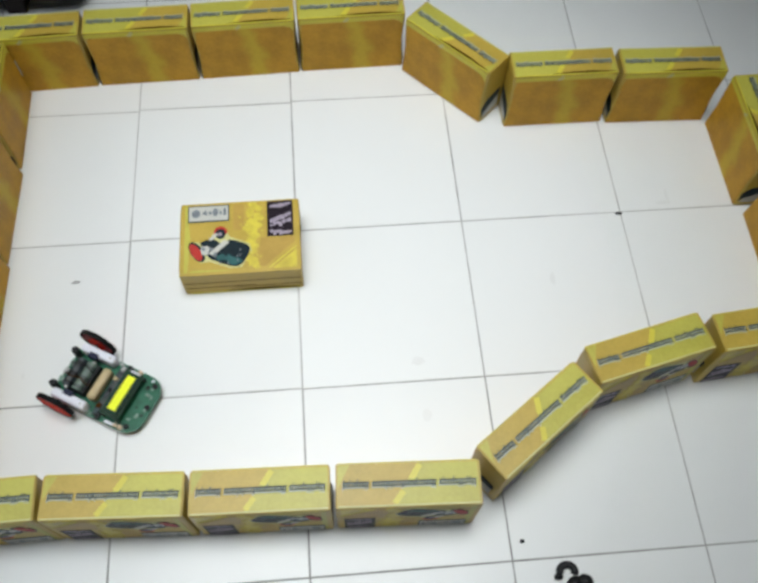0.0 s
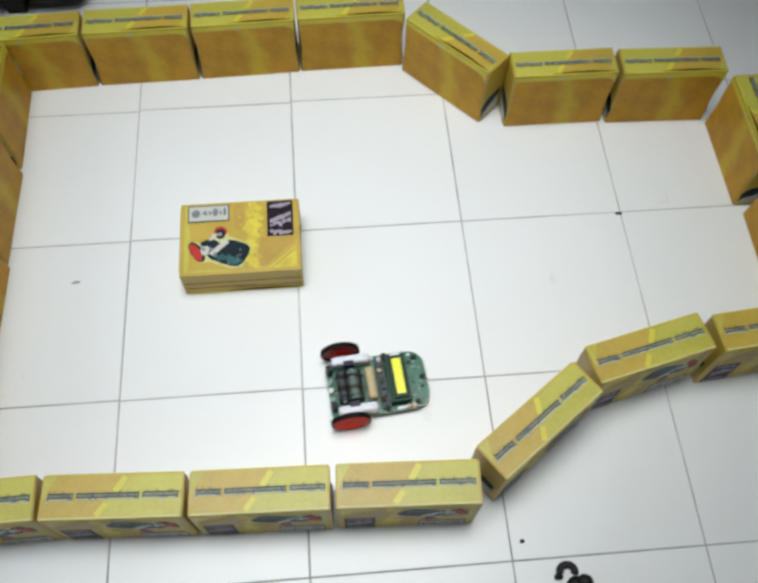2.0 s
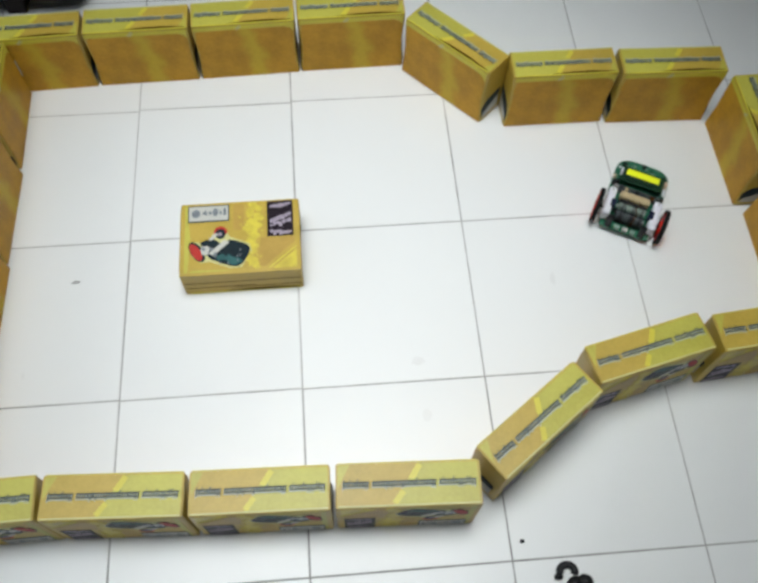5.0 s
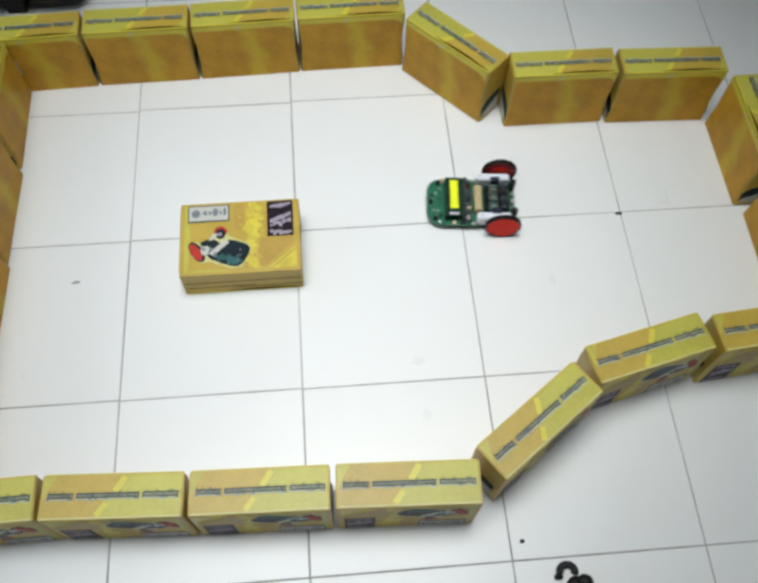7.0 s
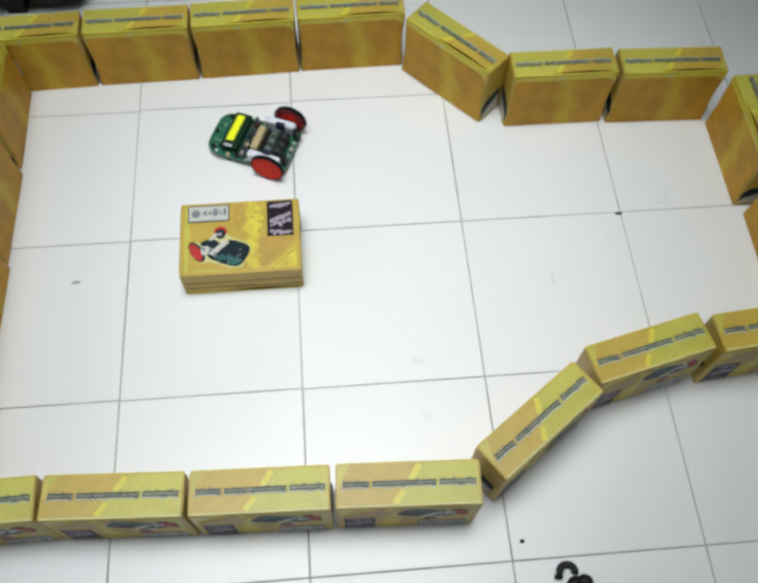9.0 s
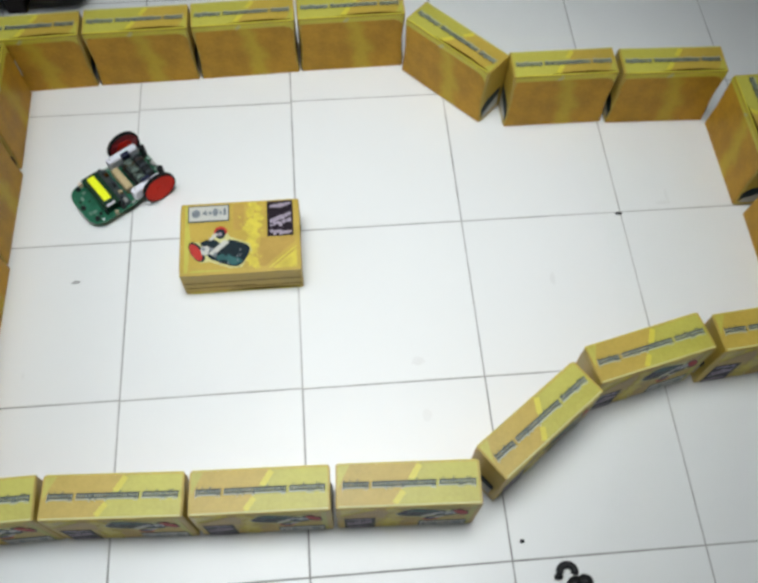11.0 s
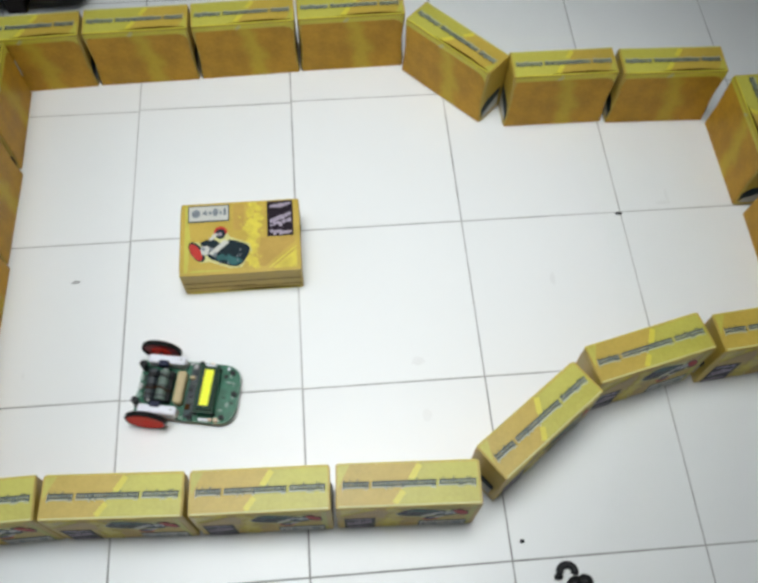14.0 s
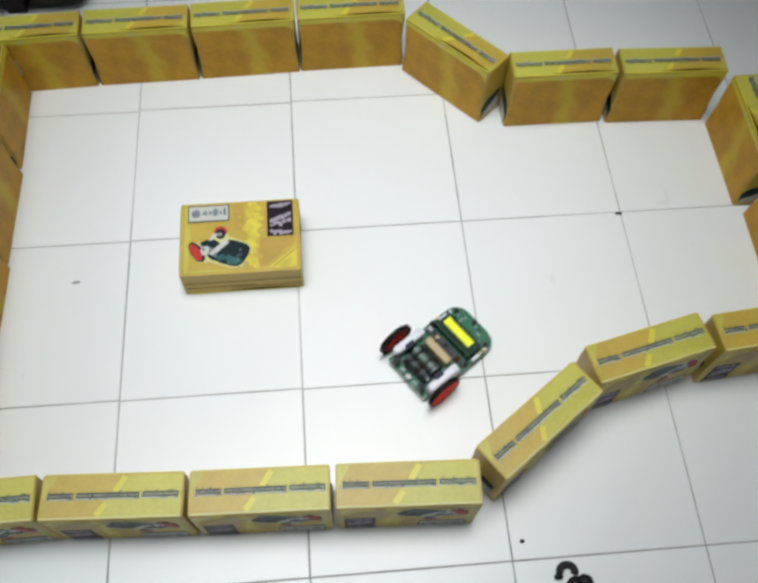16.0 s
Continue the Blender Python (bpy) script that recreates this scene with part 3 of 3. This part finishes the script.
    for x, skin, wrap, label in ((-0.0045, M_CHAR, M_BLACK, "dark battery cell"), (0.0140, M_CELL, M_GREYGREEN, "grey-green battery cell")):
        cell = part("battery", rod(0.0088, 0.0500, pose(x, 0, top + 0.0150, 90), n=24, bevel=0.0015), skin, car, label, smooth=False)
        for y, span in ((0.0165, 0.0045), (-0.004, 0.0075), (-0.0190, 0.0040)):
            part("battery_wrap", rod(0.0090, span, pose(x, y, top + 0.0150, 90), n=24), wrap, cell)
        part("battery_contact", rod(0.0032, 0.0035, pose(x, 0.0262 if x > 0 else -0.0262, top + 0.0150, 90), n=12), M_STEEL, cell)
    part("holder_strap", block(0.0240, 0.0290, -0.0260, 0.0260, top + 0.0125, top + 0.0185, bevel=0.0015), M_BLACK, car)
    part("cable", tube([(-0.0200, 0.010, top + 0.010), (-0.0150, 0.013, top + 0.0225), (-0.002, 0.011, top + 0.0275), (0.012, 0.0145, top + 0.0275), (0.024, 0.010, top + 0.026), (0.033, 0.012, top + 0.019)], 0.0011, 8), M_BLACK, car, smooth=True)
    part("cable", tube([(-0.0200, -0.004, top + 0.010), (-0.0150, -0.008, top + 0.0225), (0.000, -0.010, top + 0.0275), (0.014, -0.006, top + 0.0275), (0.024, -0.012, top + 0.026), (0.033, -0.010, top + 0.019)], 0.0010, 8), M_GAP, car, smooth=True)
    for s in (-1, 1):
        y = s * 0.0425
        m = part("motor", block(-0.0170, 0.0460, y - 0.0075, y + 0.0075, top + 0.0005, 0.0415, bevel=0.0050, segments=4), M_WHITE, car, "white gear motor")
        part("motor_cap", block(0.0020, 0.0190, y - s * 0.0075 - 0.0050, y - s * 0.0075 + 0.0045, 0.030, 0.0435, bevel=0.0015), M_NAVYCAP, m)
        part("axle", rod(0.0027, 0.018, pose(0, s * 0.049, 0.0325, 90), n=12), M_BLACK, m)
        part("screw", rod(0.0020, 0.0010, pose(0.038, y, 0.0418), n=12), M_STEEL, m)
        part("post", rod(0.0060, 0.026, pose(-0.0225, s * 0.031, top + 0.013), n=18, bevel=0.001), M_BLACK, car, "black mounting post")
    part("switch", block(-0.0270, -0.0205, -0.006, 0.004, top, top + 0.008, bevel=0.001), M_STEEL, car)
    part("terminal", block(-0.0265, -0.0190, 0.009, 0.019, top, top + 0.007, bevel=0.001), M_PAD, car)
    part("terminal", block(-0.0275, -0.0200, -0.020, -0.011, top, top + 0.007, bevel=0.001), M_PAD, car)
    # caster
    part("caster_housing", rod(0.009, 0.006, pose(0.112, 0, Z - 0.003), n=20), M_BLACK, car)
    bm = bmesh.new()
    bmesh.ops.create_uvsphere(bm, u_segments=16, v_segments=10, radius=0.0065, matrix=pose(0.112, 0, 0.0065))
    part("caster_ball", bm, M_STEEL, car, smooth=True)
    # wheels
    wheels = []
    for s in (-1, 1):
        wheel = new("wheel")
        wheel.parent = car
        wheel.matrix_basis = pose(0, s * 0.0600, 0.0325)
        bm = bmesh.new()
        n, prof = 40, ((0.0297, -0.0040), (0.0310, -0.0043), (0.0321, -0.0036), (0.0325, -0.0020), (0.0325, 0.0020), (0.0321, 0.0036), (0.0310, 0.0043), (0.0297, 0.0040))
        rings = [[bm.verts.new((r * math.cos(6.283185 * k / n), y, r * math.sin(6.283185 * k / n))) for k in range(n)] for r, y in prof]
        for a, b in zip(rings, rings[1:] + rings[:1]):
            for k in range(n):
                bm.faces.new((a[k], a[(k + 1) % n], b[(k + 1) % n], b[k]))
        part("tyre", bm, M_RUBBER, wheel, "black rubber tyre", smooth=True)
        part("rim", rod(0.0296, 0.0040, pose(0, s * 0.0018, 0, 90), n=40, bevel=0.0008), M_RED, wheel, "red plastic rim")
        part("rim_back", rod(0.0292, 0.0006, pose(0, -s * 0.0006, 0, 90), n=40), M_RED_SHADED, wheel, "recessed back of the rim, its shade painted as a darker red")
        bm = bmesh.new()
        inner = -0.0030 if s > 0 else 0.0046
        for k in range(6):
            a = radians(60 * k)
            add_plate(bm, bar(0.015 * math.cos(a), 0.015 * math.sin(a), 0.0285 * math.cos(a), 0.0285 * math.sin(a), 0.0035), pose(0, inner - (0.0006 if s > 0 else 0), 0, 90), 0.0012)
        part("spokes", bm, M_RED_SHADED, wheel)
        bm = bmesh.new()
        outer, hole = oval(0, 0, 0.0160, 0.0160, 0, 24), oval(0, 0, 0.0110, 0.0110, 0, 24)
        for k in range(24):
            q = (k + 1) % 24
            add_plate(bm, [outer[k], outer[q], hole[q], hole[k]], pose(0, inner, 0, 90), 0.0020)
        part("rim_ring", bm, M_RED, wheel, "raised red ring")
        part("hub", rod(0.0075, 0.0096, pose(0, 0, 0, 90), n=20, bevel=0.001), M_RED, wheel)
        wheels.append(wheel)
    return car, wheels


# ---- small things on the floor ----
def small_things():
    clip = thing("plastic_clip", "small black curled plastic clip lying on white tiles", "clip")
    clip.matrix_basis = pose(0.3860, -0.6415, 0)
    clip.scale = (0.9, 0.9, 0.9)
    pts = []
    for k in range(13):
        a = radians(205 - 235 * k / 12)
        pts.append((-0.004 + 0.0125 * math.cos(a), 0.020 + 0.0105 * math.sin(a), 0.007 + 0.002 * k / 12))
    part("hook", tube(pts, 0.0064, 12), M_BLACK, clip, "black curled hook", smooth=True)
    bm = bmesh.new()
    for x, y, rx, ry, turn in ((0.004, 0.000, 0.014, 0.011, 30), (0.022, 0.001, 0.014, 0.0125, -15), (0.012, -0.014, 0.021, 0.018, 0)):
        bmesh.ops.create_uvsphere(bm, u_segments=20, v_segments=12, radius=1, matrix=pose(x, y, 0.010, 0, 0, turn) @ Matrix.Diagonal((rx, ry, 0.010, 1)))
    part("clip_body", bm, M_BLACK, clip, "rounded black body", smooth=True)
    bm = bmesh.new()
    bmesh.ops.create_uvsphere(bm, u_segments=12, v_segments=8, radius=1, matrix=pose(-0.0195, 0.0125, 0.006) @ Matrix.Diagonal((0.008, 0.0055, 0.006, 1)))
    part("tip", bm, M_BLACK, clip, smooth=True)
    rng = random.Random(11)
    for name, x, y, rx, ry, mat, label in (("floor_mark", -0.390, -0.077, 0.0075, 0.0033, M_SCUFF, "small grey scuff on a white tile"), ("floor_mark", 0.3232, -0.5744, 0.004, 0.003, M_BLACK, "tiny black speck on a white tile"),
                                           ("floor_mark", 0.6005, -0.0004, 0.0075, 0.0035, M_BLACK, "dark chip in a tile joint"), ("floor_mark", 0.690, 0.018, 0.016, 0.004, M_GRIME, "faint grey smudge on a white tile"),
                                           ("floor_mark", -0.462, -0.248, 0.003, 0.006, M_GRIME, "faint grey smudge on a white tile"), ("floor_mark", 0.195, -0.268, 0.012, 0.007, M_GRIME, "faint grey smudge on a white tile"),
                                           ("floor_mark", 0.200, -0.365, 0.008, 0.010, M_GRIME, "faint grey smudge on a white tile"), ("floor_mark", 0.452, -0.128, 0.005, 0.012, M_GRIME, "faint grey smudge on a white tile"),
                                           ("floor_mark", 0.700, 0.034, 0.003, 0.014, M_GRIME, "faint grey smudge on a white tile")):
        pts = [(px * (0.8 + 0.4 * rng.random()), py * (0.8 + 0.4 * rng.random())) for px, py in oval(0, 0, rx, ry, 0, 14)]
        tagged(part(name, plate(pts, pose(x, y, 0.0001), 0.0003), mat), label, "floor mark", kind="structure")


def cabinet():
    cab = thing("wooden_cabinet", "dark stained wooden cabinet on short feet", "cabinet")
    cab.matrix_basis = pose(-0.92, 0.578, 0)
    part("carcass", block(-0.5, 0.50, 0.0, 0.42, 0.055, 0.62, bevel=0.006), M_WOOD, cab)
    part("door", block(-0.49, -0.005, -0.018, -0.001, 0.07, 0.60, bevel=0.003), M_WOOD, cab)
    part("door", block(0.005, 0.49, -0.018, -0.001, 0.07, 0.60, bevel=0.003), M_WOOD, cab)
    for x in (-0.47, 0.352):
        for y in (0.0, 0.36):
            part("foot", block(x - 0.02, x + 0.02, y, y + 0.04, 0, 0.055, bevel=0.004), M_WOOD, cab)


room()
small_things()
cabinet()
cartons()
CAR, WHEELS = robot()
floor_tiles()


# ---- what moves ----
def motions():
    """The robot drives round the flat box; each wheel rolls by the way that it covers."""
    path = [  # seconds, x, y, heading
        (0, -0.3619, -0.2620, -29.6), (0.5, -0.2777, -0.2991, -11.8), (1, -0.1668, -0.3256, -5.2), (1.5, -0.0532, -0.3247, 3.4), (2, 0.0698, -0.3158, 5.2),
        (2.25, 0.1223, -0.3121, 12.5), (2.5, 0.1758, -0.2996, 31.2), (3, 0.2778, -0.2376, 32.8), (3.5, 0.3811, -0.1759, 32.9), (4, 0.4840, -0.1108, 32.3), (4.2, 0.5212, -0.0861, 32.0),
        (4.5, 0.5800, -0.0470, 32.0), (4.7, 0.6010, -0.0320, 36.0), (5.0, 0.6050, -0.0270, 62.0), (5.35, 0.6045, -0.0240, 94.0), (5.7, 0.6000, -0.0190, 126.0), (6, 0.5770, -0.0100, 149.0),
        (6.3, 0.5310, 0.0063, 161.5), (6.5, 0.4966, 0.0157, 170.4), (7, 0.3768, 0.0274, 174.8), (7.5, 0.2569, 0.0403, 175.0), (8, 0.1518, 0.0536, 154.0),
        (8.5, 0.0552, 0.1122, 144.5), (9, -0.0252, 0.1790, 157.2), (9.2, -0.0587, 0.1891, 167.7), (9.5, -0.1150, 0.1885, 183.0), (9.9, -0.1900, 0.1740, 192.0),
        (10.3, -0.2440, 0.1600, 195.0), (10.7, -0.2640, 0.1530, 202.0), (11, -0.2810, 0.1420, 216.0), (11.3, -0.2974, 0.1257, 233.9), (11.5, -0.3184, 0.0950, 252.7),
        (12, -0.3336, -0.0158, 264.1), (12.5, -0.3380, -0.1331, 266.4), (13, -0.3434, -0.1881, 272.2), (13.5, -0.3173, -0.2370, 314.5), (14, -0.2379, -0.2904, 350.1),
        (14.5, -0.1260, -0.3063, 352.2), (15, -0.0045, -0.3260, 354.6), (15.5, 0.1013, -0.3418, 372.0), (16, 0.1929, -0.2889, 395.7)]
    walk(CAR, [(t, pose(x, y, 0, 0, 0, h)) for t, x, y, h in path])
    ts = [p[0] for p in path]
    times = [k * 0.1 for k in range(161)]
    xs, ys, hs = (np.interp(times, ts, [p[i] for p in path]) for i in (1, 2, 3))
    for wheel, s in zip(WHEELS, (-1, 1)):
        turn, rows = 0.0, []
        for k, t in enumerate(times):
            if k:
                a = radians((hs[k] + hs[k - 1]) / 2)
                way = (xs[k] - xs[k - 1]) * math.cos(a) + (ys[k] - ys[k - 1]) * math.sin(a) - s * 0.06 * radians(hs[k] - hs[k - 1])
                turn += math.degrees(way / 0.0325)
            rows.append((t, pose(0, s * 0.06, 0.0325, 0, turn, 0)))
        walk(wheel, rows)


motions()
